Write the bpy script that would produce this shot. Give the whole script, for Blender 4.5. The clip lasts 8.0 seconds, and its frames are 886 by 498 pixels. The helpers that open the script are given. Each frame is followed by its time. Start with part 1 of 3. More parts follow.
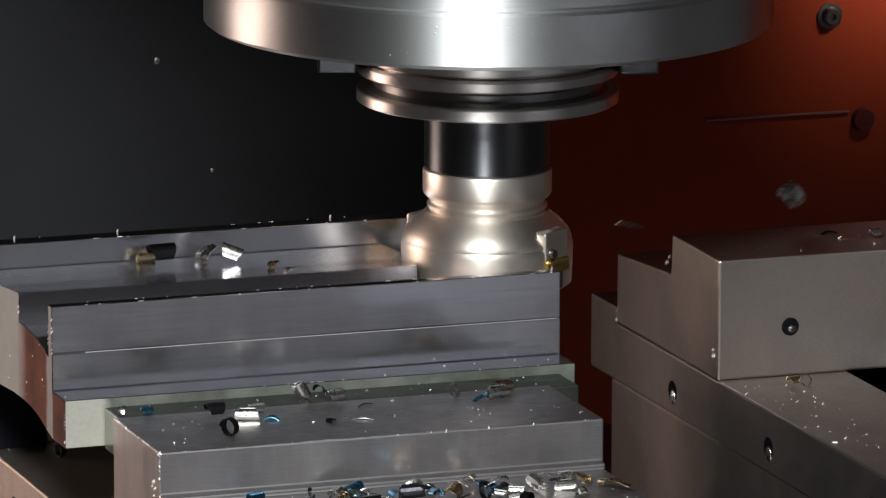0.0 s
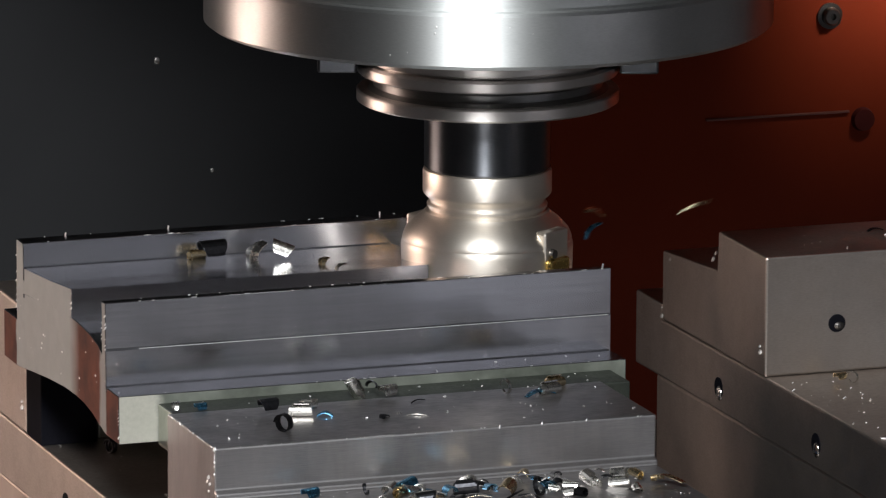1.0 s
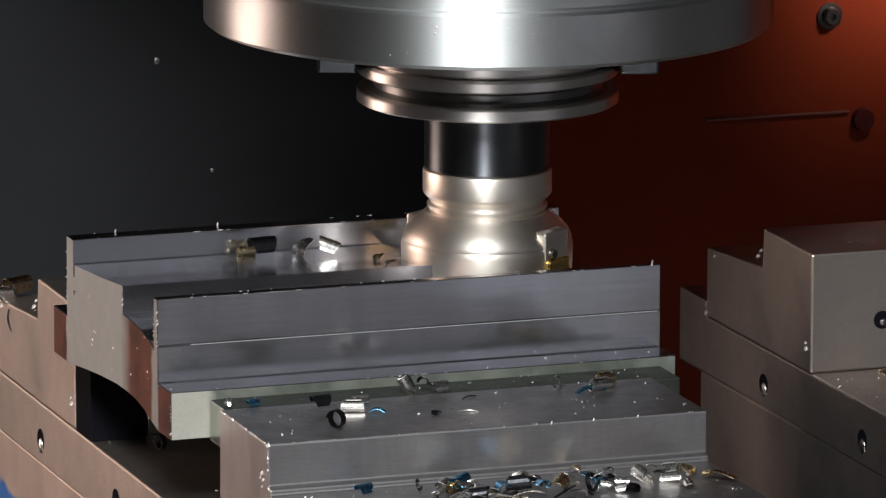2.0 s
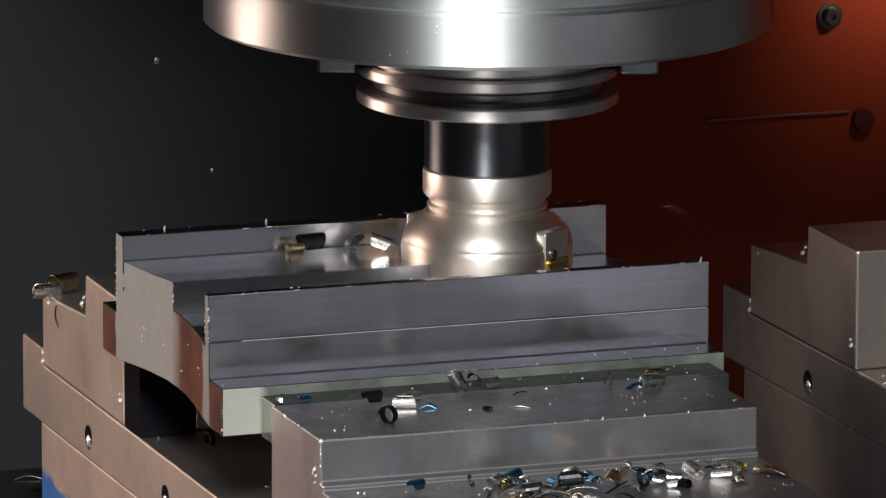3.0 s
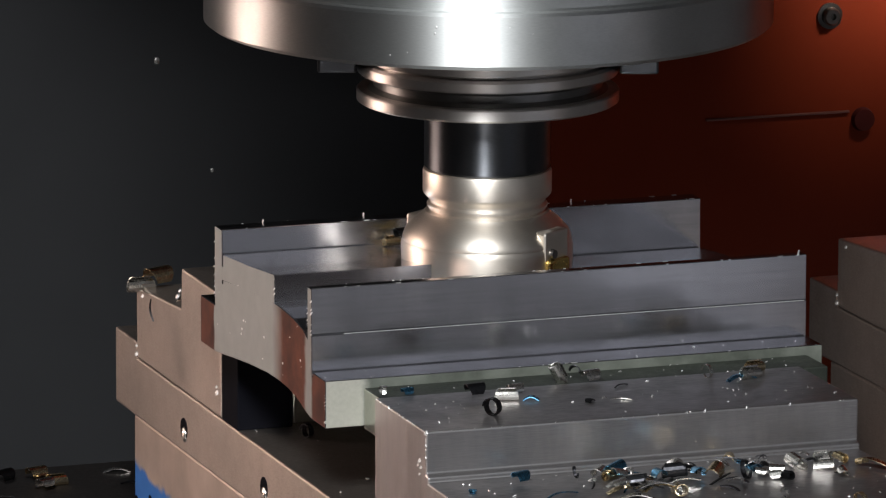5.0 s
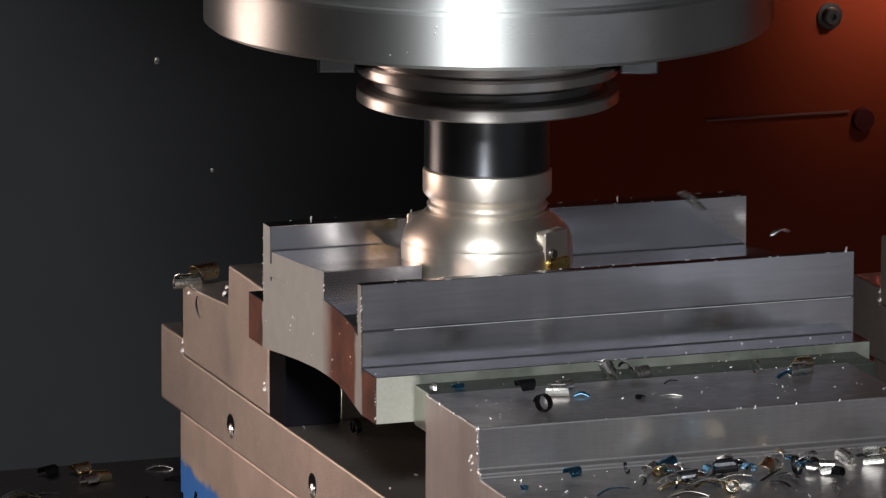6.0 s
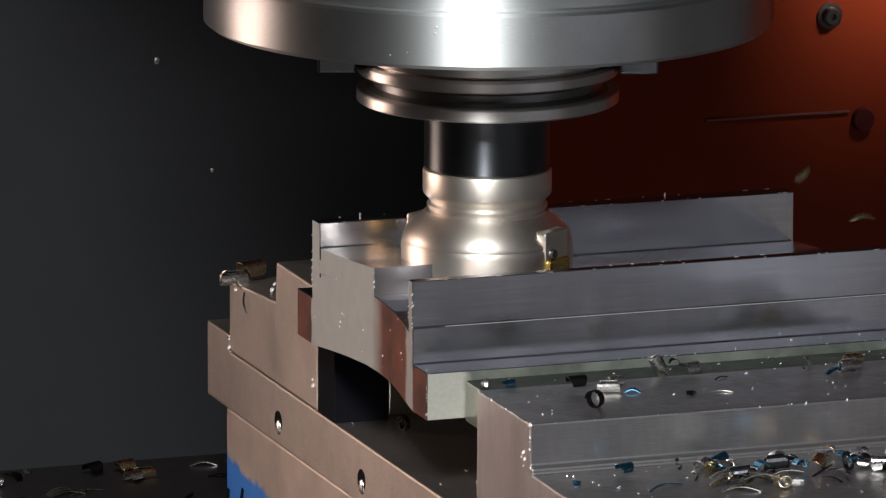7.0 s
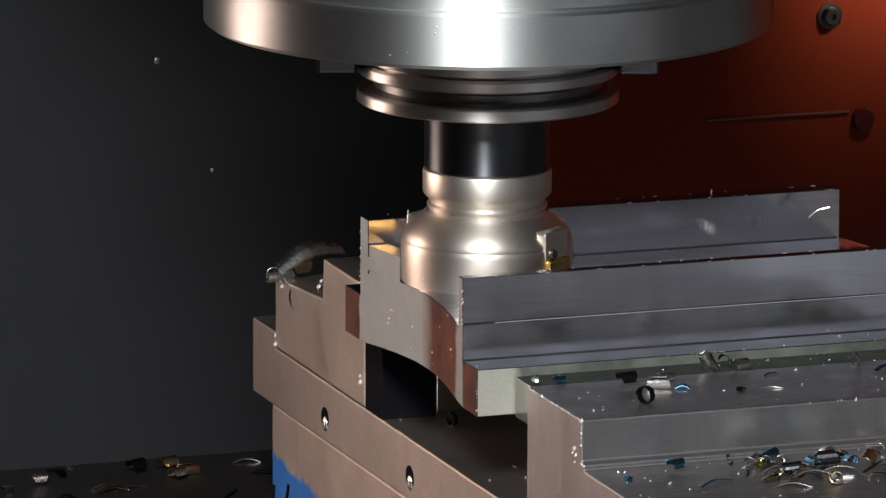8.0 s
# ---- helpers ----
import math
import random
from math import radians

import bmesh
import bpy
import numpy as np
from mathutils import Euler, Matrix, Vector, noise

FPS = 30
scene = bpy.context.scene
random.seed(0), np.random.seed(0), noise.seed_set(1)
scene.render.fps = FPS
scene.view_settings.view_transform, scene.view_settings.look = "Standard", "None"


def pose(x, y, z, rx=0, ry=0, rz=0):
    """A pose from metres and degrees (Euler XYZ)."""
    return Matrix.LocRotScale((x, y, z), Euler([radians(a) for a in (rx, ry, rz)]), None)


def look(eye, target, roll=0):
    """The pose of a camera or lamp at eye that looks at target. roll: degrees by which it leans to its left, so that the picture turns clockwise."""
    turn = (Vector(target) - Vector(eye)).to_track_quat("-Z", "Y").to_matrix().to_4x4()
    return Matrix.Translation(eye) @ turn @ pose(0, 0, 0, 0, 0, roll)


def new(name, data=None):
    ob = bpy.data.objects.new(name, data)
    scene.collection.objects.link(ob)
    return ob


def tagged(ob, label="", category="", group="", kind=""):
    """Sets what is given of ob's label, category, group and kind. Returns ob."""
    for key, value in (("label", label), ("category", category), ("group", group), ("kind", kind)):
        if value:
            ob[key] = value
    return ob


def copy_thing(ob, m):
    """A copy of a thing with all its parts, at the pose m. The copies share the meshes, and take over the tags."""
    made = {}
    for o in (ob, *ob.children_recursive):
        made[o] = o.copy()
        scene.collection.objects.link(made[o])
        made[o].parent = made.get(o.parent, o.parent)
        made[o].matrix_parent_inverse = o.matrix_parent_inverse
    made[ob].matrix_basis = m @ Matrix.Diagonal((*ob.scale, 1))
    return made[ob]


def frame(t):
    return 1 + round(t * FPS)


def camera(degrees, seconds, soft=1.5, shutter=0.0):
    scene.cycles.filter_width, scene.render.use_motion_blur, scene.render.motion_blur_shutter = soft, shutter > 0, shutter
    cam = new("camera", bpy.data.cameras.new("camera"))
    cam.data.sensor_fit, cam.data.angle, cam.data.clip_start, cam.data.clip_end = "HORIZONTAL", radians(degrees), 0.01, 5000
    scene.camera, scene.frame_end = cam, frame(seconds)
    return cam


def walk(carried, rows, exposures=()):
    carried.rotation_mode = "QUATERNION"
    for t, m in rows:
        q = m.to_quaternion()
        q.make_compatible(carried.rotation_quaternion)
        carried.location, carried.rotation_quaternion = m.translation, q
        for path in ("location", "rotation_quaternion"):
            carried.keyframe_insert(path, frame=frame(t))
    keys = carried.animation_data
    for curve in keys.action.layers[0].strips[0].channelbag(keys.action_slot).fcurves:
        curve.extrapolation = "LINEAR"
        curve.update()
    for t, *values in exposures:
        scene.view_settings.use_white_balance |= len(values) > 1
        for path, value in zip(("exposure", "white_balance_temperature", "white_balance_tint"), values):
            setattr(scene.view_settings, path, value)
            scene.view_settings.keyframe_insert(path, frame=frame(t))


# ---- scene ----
# camera: a long lens about 2.6 m from the tool, held still
EYE = Vector((-0.86377, -2.39788, 0.57602))
PITCH, YAW, ROLL = radians(11.876), radians(19.481), 0.251
AIM = Vector((math.sin(YAW) * math.cos(PITCH), math.cos(YAW) * math.cos(PITCH), -math.sin(PITCH)))
cam = camera(7.6443, 8.0, soft=1.25, shutter=0.3)
walk(cam, [(0.0, look(EYE, EYE + AIM, ROLL)), (8.0, look(EYE, EYE + AIM, ROLL))], exposures=[(0.0, 0.20), (8.0, 0.20)])

# feed of the machine table along x, metres from its place at 3.5 s
FEED = [(0.0, -0.0705), (0.5, -0.0600), (1.0, -0.0497), (1.5, -0.0397), (3.0, -0.0092), (3.5, 0.0000), (4.0, 0.0105),
        (4.5, 0.0213), (6.0, 0.0515), (6.5, 0.0621), (7.0, 0.0720), (7.5, 0.0822), (8.0, 0.0922)]
CARRIED = []


def feed(t):
    for (a, u), (b, v) in zip(FEED, FEED[1:]):
        if t <= b:
            return u + (v - u) * (t - a) / (b - a)
    return FEED[-1][1]


# ---- light ----
world = bpy.data.worlds.new("world")
scene.world = world
world.use_nodes = True
world.node_tree.nodes["Background"].inputs[0].default_value = (0.55, 0.6, 0.7, 1)
world.node_tree.nodes["Background"].inputs[1].default_value = 0.02


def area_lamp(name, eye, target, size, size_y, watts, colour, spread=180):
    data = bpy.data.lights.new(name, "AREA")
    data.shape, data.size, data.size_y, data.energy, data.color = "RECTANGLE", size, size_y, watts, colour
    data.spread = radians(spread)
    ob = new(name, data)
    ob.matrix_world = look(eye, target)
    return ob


area_lamp("machine_lamp", (-0.60, -1.24, 0.84), (0.05, 0, 0.05), 0.25, 0.25, 29, (0.95, 0.98, 1.0))
area_lamp("side_lamp", (-0.68, 0.46, 0.06), (-0.07, -0.05, -0.01), 0.46, 0.36, 0.25, (1.0, 0.74, 0.63), 34)
# added small lamp, out of view, for the orange glow on the red panel
area_lamp("panel_glow_lamp", (0.500, 0.615, 0.090), (0.485, 0.70, 0.040), 0.03, 0.02, 0.058, (1.0, 0.88, 0.74), 74)
# unseen fill: brightens the floor patch that the steel's front faces reflect
area_lamp("floor_fill_lamp", (1.5, -3.2, 2.9), (1.5, -3.5, -1.0), 1.2, 0.5, 35, (0.88, 0.91, 1.0), 64)


# ---- materials ----
def material(name):
    m = bpy.data.materials.new(name)
    m.use_nodes = True
    return m, m.node_tree.nodes, m.node_tree.links, m.node_tree.nodes["Principled BSDF"]


def coords(nodes, links, stretch):
    tc = nodes.new("ShaderNodeTexCoord")
    mp = nodes.new("ShaderNodeMapping")
    mp.inputs["Scale"].default_value = stretch
    links.new(tc.outputs["Object"], mp.inputs["Vector"])
    return mp.outputs[0]


def noise_tex(nodes, links, vec, scale, detail=4.0, rough=0.6):
    n = nodes.new("ShaderNodeTexNoise")
    n.inputs["Scale"].default_value, n.inputs["Detail"].default_value, n.inputs["Roughness"].default_value = scale, detail, rough
    links.new(vec, n.inputs["Vector"])
    return n.outputs["Fac"]


def ramp(nodes, links, fac, stops):
    r = nodes.new("ShaderNodeValToRGB")
    while len(r.color_ramp.elements) < len(stops):
        r.color_ramp.elements.new(0.5)
    for e, (p, c) in zip(r.color_ramp.elements, stops):
        e.position = p
        e.color = (*c, 1) if len(c) == 3 else c
    links.new(fac, r.inputs["Fac"])
    return r.outputs["Color"]


def grey(v):
    return (v, v, v)


def metal(name, dark, light, rough, grain=(1, 1, 1), grain_scale=900.0, stain_scale=25.0, bump=0.1, spread=0.10, metallic=1.0, turned=0.0, sheen_bands=(1, 1, 1)):
    """Machined metal: fine grain along one way, blotches of stain and wear in the gloss, or painted reflection streaks
    where stretched.
    """
    m, nodes, links, b = material(name)
    vec, gvec = coords(nodes, links, sheen_bands), coords(nodes, links, grain)
    stain = noise_tex(nodes, links, vec, stain_scale, 5)
    fine = noise_tex(nodes, links, gvec, grain_scale, 3)
    mix = nodes.new("ShaderNodeMath")
    mix.operation = "MULTIPLY_ADD"
    mix.inputs[1].default_value = 0.35
    links.new(fine, mix.inputs[0])
    scaled = nodes.new("ShaderNodeMath")
    scaled.operation = "MULTIPLY"
    scaled.inputs[1].default_value = 0.65
    links.new(stain, scaled.inputs[0])
    links.new(scaled.outputs[0], mix.inputs[2])
    links.new(ramp(nodes, links, mix.outputs[0], [(0.3, dark), (0.68, light)]), b.inputs["Base Color"])
    links.new(ramp(nodes, links, mix.outputs[0], [(0.3, grey(min(1, rough + spread))), (0.7, grey(max(0.03, rough - spread)))]), b.inputs["Roughness"])
    b.inputs["Metallic"].default_value = metallic
    if turned:
        tg = nodes.new("ShaderNodeTangent")
        tg.direction_type, tg.axis = "RADIAL", "Z"
        links.new(tg.outputs[0], b.inputs["Tangent"])
        b.inputs["Anisotropic"].default_value, b.inputs["Anisotropic Rotation"].default_value = turned, 0.25
    bp = nodes.new("ShaderNodeBump")
    bp.inputs["Strength"].default_value, bp.inputs["Distance"].default_value = bump, 0.0004
    links.new(fine, bp.inputs["Height"])
    links.new(bp.outputs[0], b.inputs["Normal"])
    return m


def paint(name, dark, light, rough, scale=6.0, bump=0.05, grain_scale=300.0, gloss=0.5):
    m, nodes, links, b = material(name)
    b.inputs["Specular IOR Level"].default_value = gloss
    vec = coords(nodes, links, (1, 1, 1))
    links.new(ramp(nodes, links, noise_tex(nodes, links, vec, scale, 6), [(0.3, dark), (0.7, light)]), b.inputs["Base Color"])
    links.new(ramp(nodes, links, noise_tex(nodes, links, vec, scale * 4, 5), [(0.3, grey(rough - 0.08)), (0.7, grey(rough + 0.1))]), b.inputs["Roughness"])
    bp = nodes.new("ShaderNodeBump")
    bp.inputs["Strength"].default_value, bp.inputs["Distance"].default_value = bump, 0.0006
    links.new(noise_tex(nodes, links, vec, grain_scale, 3), bp.inputs["Height"])
    links.new(bp.outputs[0], b.inputs["Normal"])
    return m


VISE_STEEL = metal("ground_steel", (0.40, 0.34, 0.30), (0.64, 0.58, 0.53), 0.39, (1, 1, 4), 500, 30, 0.02, 0.09)
# blotches stretched upright: streaks of reflection painted into the jaw's colour
JAW_STEEL = metal("jaw_steel", (0.21, 0.205, 0.21), (0.55, 0.525, 0.52), 0.39, (0.25, 1, 6), 700, 55, 0.015, 0.11, sheen_bands=(1, 1, 0.2))
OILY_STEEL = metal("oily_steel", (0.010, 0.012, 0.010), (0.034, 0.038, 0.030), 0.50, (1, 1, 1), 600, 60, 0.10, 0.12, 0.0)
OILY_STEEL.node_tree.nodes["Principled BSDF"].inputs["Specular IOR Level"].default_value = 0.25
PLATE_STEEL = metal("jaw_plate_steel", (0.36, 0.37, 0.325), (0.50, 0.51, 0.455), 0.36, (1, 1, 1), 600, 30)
# tall light and dark streaks here are painted reflections
WORK_METAL = metal("milled_alloy", (0.45, 0.45, 0.475), (0.69, 0.685, 0.71), 0.20, (0.05, 1, 1), 500, 42, 0.012, 0.08, sheen_bands=(1, 1, 0.12))
SPINDLE_STEEL = metal("spindle_steel", (0.44, 0.45, 0.445), (0.64, 0.65, 0.64), 0.44, (1, 1, 10), 500, 22, 0.04, 0.06, 1.0, 0.86)
HOLDER_STEEL = metal("holder_steel", (0.56, 0.53, 0.50), (0.70, 0.67, 0.64), 0.36, (1, 1, 14), 500, 30, 0.04, 0.05, 1.0, 0.86)
BURR = metal("torn_edge", (0.70, 0.69, 0.68), (0.88, 0.87, 0.86), 0.55, (1, 1, 1), 900, 200)
BLACK_STEEL = metal("black_steel", (0.075, 0.078, 0.085), (0.12, 0.124, 0.132), 0.40, (1, 1, 10), 400, 30, 0.04, 0.05, 1.0, 0.95)
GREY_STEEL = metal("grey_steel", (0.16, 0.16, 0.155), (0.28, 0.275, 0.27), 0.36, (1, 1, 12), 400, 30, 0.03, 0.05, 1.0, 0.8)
NICKEL = metal("nickel_plated_steel", (0.60, 0.545, 0.48), (0.74, 0.68, 0.605), 0.43, (1, 1, 12), 400, 25, 0.03, 0.06, 1.0, 0.5)
DARK_RUBBER = paint("black_oxide", (0.004, 0.004, 0.006), (0.008, 0.008, 0.011), 0.6, gloss=0.02)
BLACK_PANEL = paint("black_panel", (0.024, 0.0242, 0.0256), (0.035, 0.0352, 0.0371), 0.6, 3, gloss=0.15)
RED_PANEL = paint("red_panel", (0.19, 0.027, 0.012), (0.26, 0.040, 0.016), 0.5, 3, gloss=0.04)
BED_STEEL = metal("oily_bed_steel", (0.12, 0.095, 0.085), (0.30, 0.23, 0.20), 0.56, (1, 1, 1), 400, 30)
TABLE_IRON = metal("table_iron", (0.09, 0.08, 0.078), (0.20, 0.18, 0.17), 0.45, (1, 1, 1), 400, 14)
BOLT_STEEL = metal("bolt_steel", (0.10, 0.09, 0.085), (0.22, 0.21, 0.20), 0.38)
SHOP_WALL = paint("shop_wall", (0.20, 0.20, 0.21), (0.27, 0.27, 0.28), 0.7, 1)
SHOP_FLOOR = paint("shop_floor", (0.30, 0.30, 0.30), (0.42, 0.415, 0.41), 0.6, 2)
CHIP_SILVER = metal("bright_chip", (0.62, 0.60, 0.56), (0.85, 0.83, 0.78), 0.25, (1, 1, 1), 900, 200)
CHIP_STRAW = metal("straw_chip", (0.55, 0.42, 0.24), (0.80, 0.68, 0.46), 0.25, (1, 1, 1), 900, 200)
CHIP_BLUE = metal("blued_chip", (0.05, 0.20, 0.36), (0.16, 0.42, 0.62), 0.25, (1, 1, 1), 900, 200)
CHIP_DARK = metal("dark_chip", (0.015, 0.015, 0.017), (0.05, 0.05, 0.055), 0.42, (1, 1, 1), 900, 200)
CARBIDE_GOLD = metal("coated_carbide", (0.45, 0.30, 0.08), (0.70, 0.52, 0.18), 0.25, (1, 1, 1), 900, 200)


def milled_end():
    """Sawn end of the bar: rust-red oxide, with a grey strip where it has been milled clean."""
    m, nodes, links, b = material("sawn_end")
    vec = coords(nodes, links, (1, 1, 1))
    sep = nodes.new("ShaderNodeSeparateXYZ")
    links.new(vec, sep.inputs[0])
    wob = nodes.new("ShaderNodeMath")
    wob.operation = "MULTIPLY_ADD"
    wob.inputs[1].default_value = 0.004
    links.new(noise_tex(nodes, links, vec, 90, 3), wob.inputs[0])
    links.new(sep.outputs["Y"], wob.inputs[2])
    rng = nodes.new("ShaderNodeMapRange")
    rng.inputs["From Min"].default_value, rng.inputs["From Max"].default_value = -0.0705, 0.0695
    links.new(wob.outputs[0], rng.inputs["Value"])
    clean = ramp(nodes, links, rng.outputs[0], [(0.060, grey(0)), (0.070, grey(0.8)), (0.112, grey(0.8)), (0.130, grey(0)), (0.315, grey(0)), (0.41, grey(1)), (0.938, grey(1)), (0.945, grey(0))])
    rust = ramp(nodes, links, noise_tex(nodes, links, vec, 70, 6), [(0.3, (0.045, 0.018, 0.014)), (0.7, (0.17, 0.058, 0.036))])
    bare = ramp(nodes, links, noise_tex(nodes, links, vec, 120, 4), [(0.3, (0.315, 0.335, 0.325)), (0.7, (0.355, 0.375, 0.365))])
    mix = nodes.new("ShaderNodeMix")
    mix.data_type = "RGBA"
    links.new(clean, mix.inputs["Factor"])
    links.new(rust, mix.inputs["A"])
    links.new(bare, mix.inputs["B"])
    links.new(mix.outputs["Result"], b.inputs["Base Color"])
    b.inputs["Metallic"].default_value, b.inputs["Roughness"].default_value = 0.7, 0.45
    return m


def worn_blue():
    """Blue enamel on the vise's lower body, worn back to bare metal in a ragged edge."""
    m, nodes, links, b = material("worn_blue_enamel")
    vec = coords(nodes, links, (1, 1, 1))
    sep = nodes.new("ShaderNodeSeparateXYZ")
    links.new(vec, sep.inputs[0])
    slope = nodes.new("ShaderNodeMath")
    slope.operation = "MULTIPLY_ADD"
    slope.inputs[1].default_value = -0.16
    links.new(sep.outputs["Y"], slope.inputs[0])
    links.new(sep.outputs["Z"], slope.inputs[2])
    wob = nodes.new("ShaderNodeMath")
    wob.operation = "MULTIPLY_ADD"
    wob.inputs[1].default_value = 0.016
    links.new(noise_tex(nodes, links, vec, 60, 4), wob.inputs[0])
    links.new(slope.outputs[0], wob.inputs[2])
    rng = nodes.new("ShaderNodeMapRange")
    rng.inputs["From Min"].default_value, rng.inputs["From Max"].default_value = 0.0330, 0.0360
    links.new(wob.outputs[0], rng.inputs["Value"])
    blue = ramp(nodes, links, noise_tex(nodes, links, vec, 40, 4), [(0.3, (0.010, 0.11, 0.40)), (0.7, (0.02, 0.17, 0.52))])
    bare = ramp(nodes, links, noise_tex(nodes, links, vec, 30, 5), [(0.3, (0.40, 0.34, 0.30)), (0.7, (0.56, 0.49, 0.44))])
    mix = nodes.new("ShaderNodeMix")
    mix.data_type = "RGBA"
    links.new(rng.outputs[0], mix.inputs["Factor"])
    links.new(blue, mix.inputs["A"])
    links.new(bare, mix.inputs["B"])
    links.new(mix.outputs["Result"], b.inputs["Base Color"])
    links.new(rng.outputs[0], b.inputs["Metallic"])
    b.inputs["Roughness"].default_value = 0.46
    return m


def raw_stock():
    """Dull sawn face of the bar, bare where it stands out past the jaw, oil-stained above the clamping plate."""
    m = metal("sawn_stock", (0.44, 0.43, 0.37), (0.57, 0.56, 0.49), 0.55, (1, 1, 1), 600, 40, 0.05, 0.08, 0.55)
    nodes, links = m.node_tree.nodes, m.node_tree.links
    b = nodes["Principled BSDF"]
    clean = b.inputs["Base Color"].links[0].from_socket
    vec = coords(nodes, links, (1, 1, 1))
    sep = nodes.new("ShaderNodeSeparateXYZ")
    links.new(vec, sep.inputs[0])
    wob = nodes.new("ShaderNodeMath")
    wob.operation = "MULTIPLY_ADD"
    wob.inputs[1].default_value = 0.006
    links.new(noise_tex(nodes, links, vec, 160, 3), wob.inputs[0])
    links.new(sep.outputs["X"], wob.inputs[2])
    rng = nodes.new("ShaderNodeMapRange")
    rng.inputs["From Min"].default_value, rng.inputs["From Max"].default_value = -0.0835, -0.0805
    links.new(wob.outputs[0], rng.inputs["Value"])
    oil = ramp(nodes, links, noise_tex(nodes, links, vec, 70, 5), [(0.3, (0.10, 0.11, 0.09)), (0.7, (0.22, 0.235, 0.20))])
    mix = nodes.new("ShaderNodeMix")
    mix.data_type = "RGBA"
    links.new(rng.outputs[0], mix.inputs["Factor"])
    links.new(clean, mix.inputs["A"])
    links.new(oil, mix.inputs["B"])
    links.new(mix.outputs["Result"], b.inputs["Base Color"])
    return m


SAWN_END = milled_end()
RAW_STOCK = raw_stock()
WORN_BLUE = worn_blue()
GROMMET = paint("old_rubber", (0.07, 0.013, 0.012), (0.10, 0.020, 0.018), 0.7, gloss=0.1)
SEAM_TEAL = paint("sealed_seam", (0.16, 0.055, 0.045), (0.22, 0.075, 0.06), 0.5)


# ---- mesh helpers ----
def part(name, bm, mat, parent, label=""):
    me = bpy.data.meshes.new(name)
    bm.normal_update()
    bm.to_mesh(me)
    bm.free()
    me.materials.append(mat)
    ob = new(name, me)
    ob.parent = parent
    if label:
        ob["label"] = label
    return ob


def thing(name, label, category, group="", kind="", at=(0, 0, 0)):
    ob = tagged(new(name), label, category, group, kind)
    ob.empty_display_size = 0.01
    ob.location = at
    return ob


def bevel(bm, width, segments=2, angle=30):
    edges = [e for e in bm.edges if len(e.link_faces) == 2 and e.calc_face_angle(0) > radians(angle)]
    bmesh.ops.bevel(bm, geom=edges, offset=width, segments=segments, profile=0.5, affect="EDGES", clamp_overlap=True)


def box(x0, x1, y0, y1, z0, z1, edge=0.0006, segments=2):
    bm = bmesh.new()
    bmesh.ops.create_cube(bm, size=1, matrix=Matrix.Translation(((x0 + x1) / 2, (y0 + y1) / 2, (z0 + z1) / 2)) @ Matrix.Diagonal((x1 - x0, y1 - y0, z1 - z0, 1)))
    if edge:
        bevel(bm, edge, segments)
    return bm


def prism(outline, x0, x1, edge=0.0005, segments=2):
    """A (y, z) outline drawn out along x."""
    bm = bmesh.new()
    f = bm.faces.new([bm.verts.new((x0, y, z)) for y, z in outline])
    out = bmesh.ops.extrude_face_region(bm, geom=[f])
    bmesh.ops.translate(bm, vec=(x1 - x0, 0, 0), verts=[v for v in out["geom"] if isinstance(v, bmesh.types.BMVert)])
    bmesh.ops.recalc_face_normals(bm, faces=bm.faces)
    if edge:
        bevel(bm, edge, segments)
    return bm


def lathe(profile, steps=128, cap=True):
    """Turned shape about z from (radius, height) pairs, smooth round the axis."""
    bm = bmesh.new()
    rows = []
    for r, z in profile:
        rows.append([bm.verts.new((r * math.cos(2 * math.pi * i / steps), r * math.sin(2 * math.pi * i / steps), z)) for i in range(steps)])
    for a, b in zip(rows, rows[1:]):
        for i in range(steps):
            bm.faces.new((a[i], a[(i + 1) % steps], b[(i + 1) % steps], b[i])).smooth = True
    if cap:
        bm.faces.new(rows[0])
        bm.faces.new(rows[-1])
    bmesh.ops.recalc_face_normals(bm, faces=bm.faces)
    for e in bm.edges:
        if len(e.link_faces) == 2 and e.calc_face_angle(0) > radians(25):
            e.smooth = False
    return bm


def carried(ob, m=None):
    """Notes a thing that rides on the machine table, with its pose at 3.5 s."""
    CARRIED.append((ob, (m or Matrix.Translation(ob.location)).copy()))
    return ob


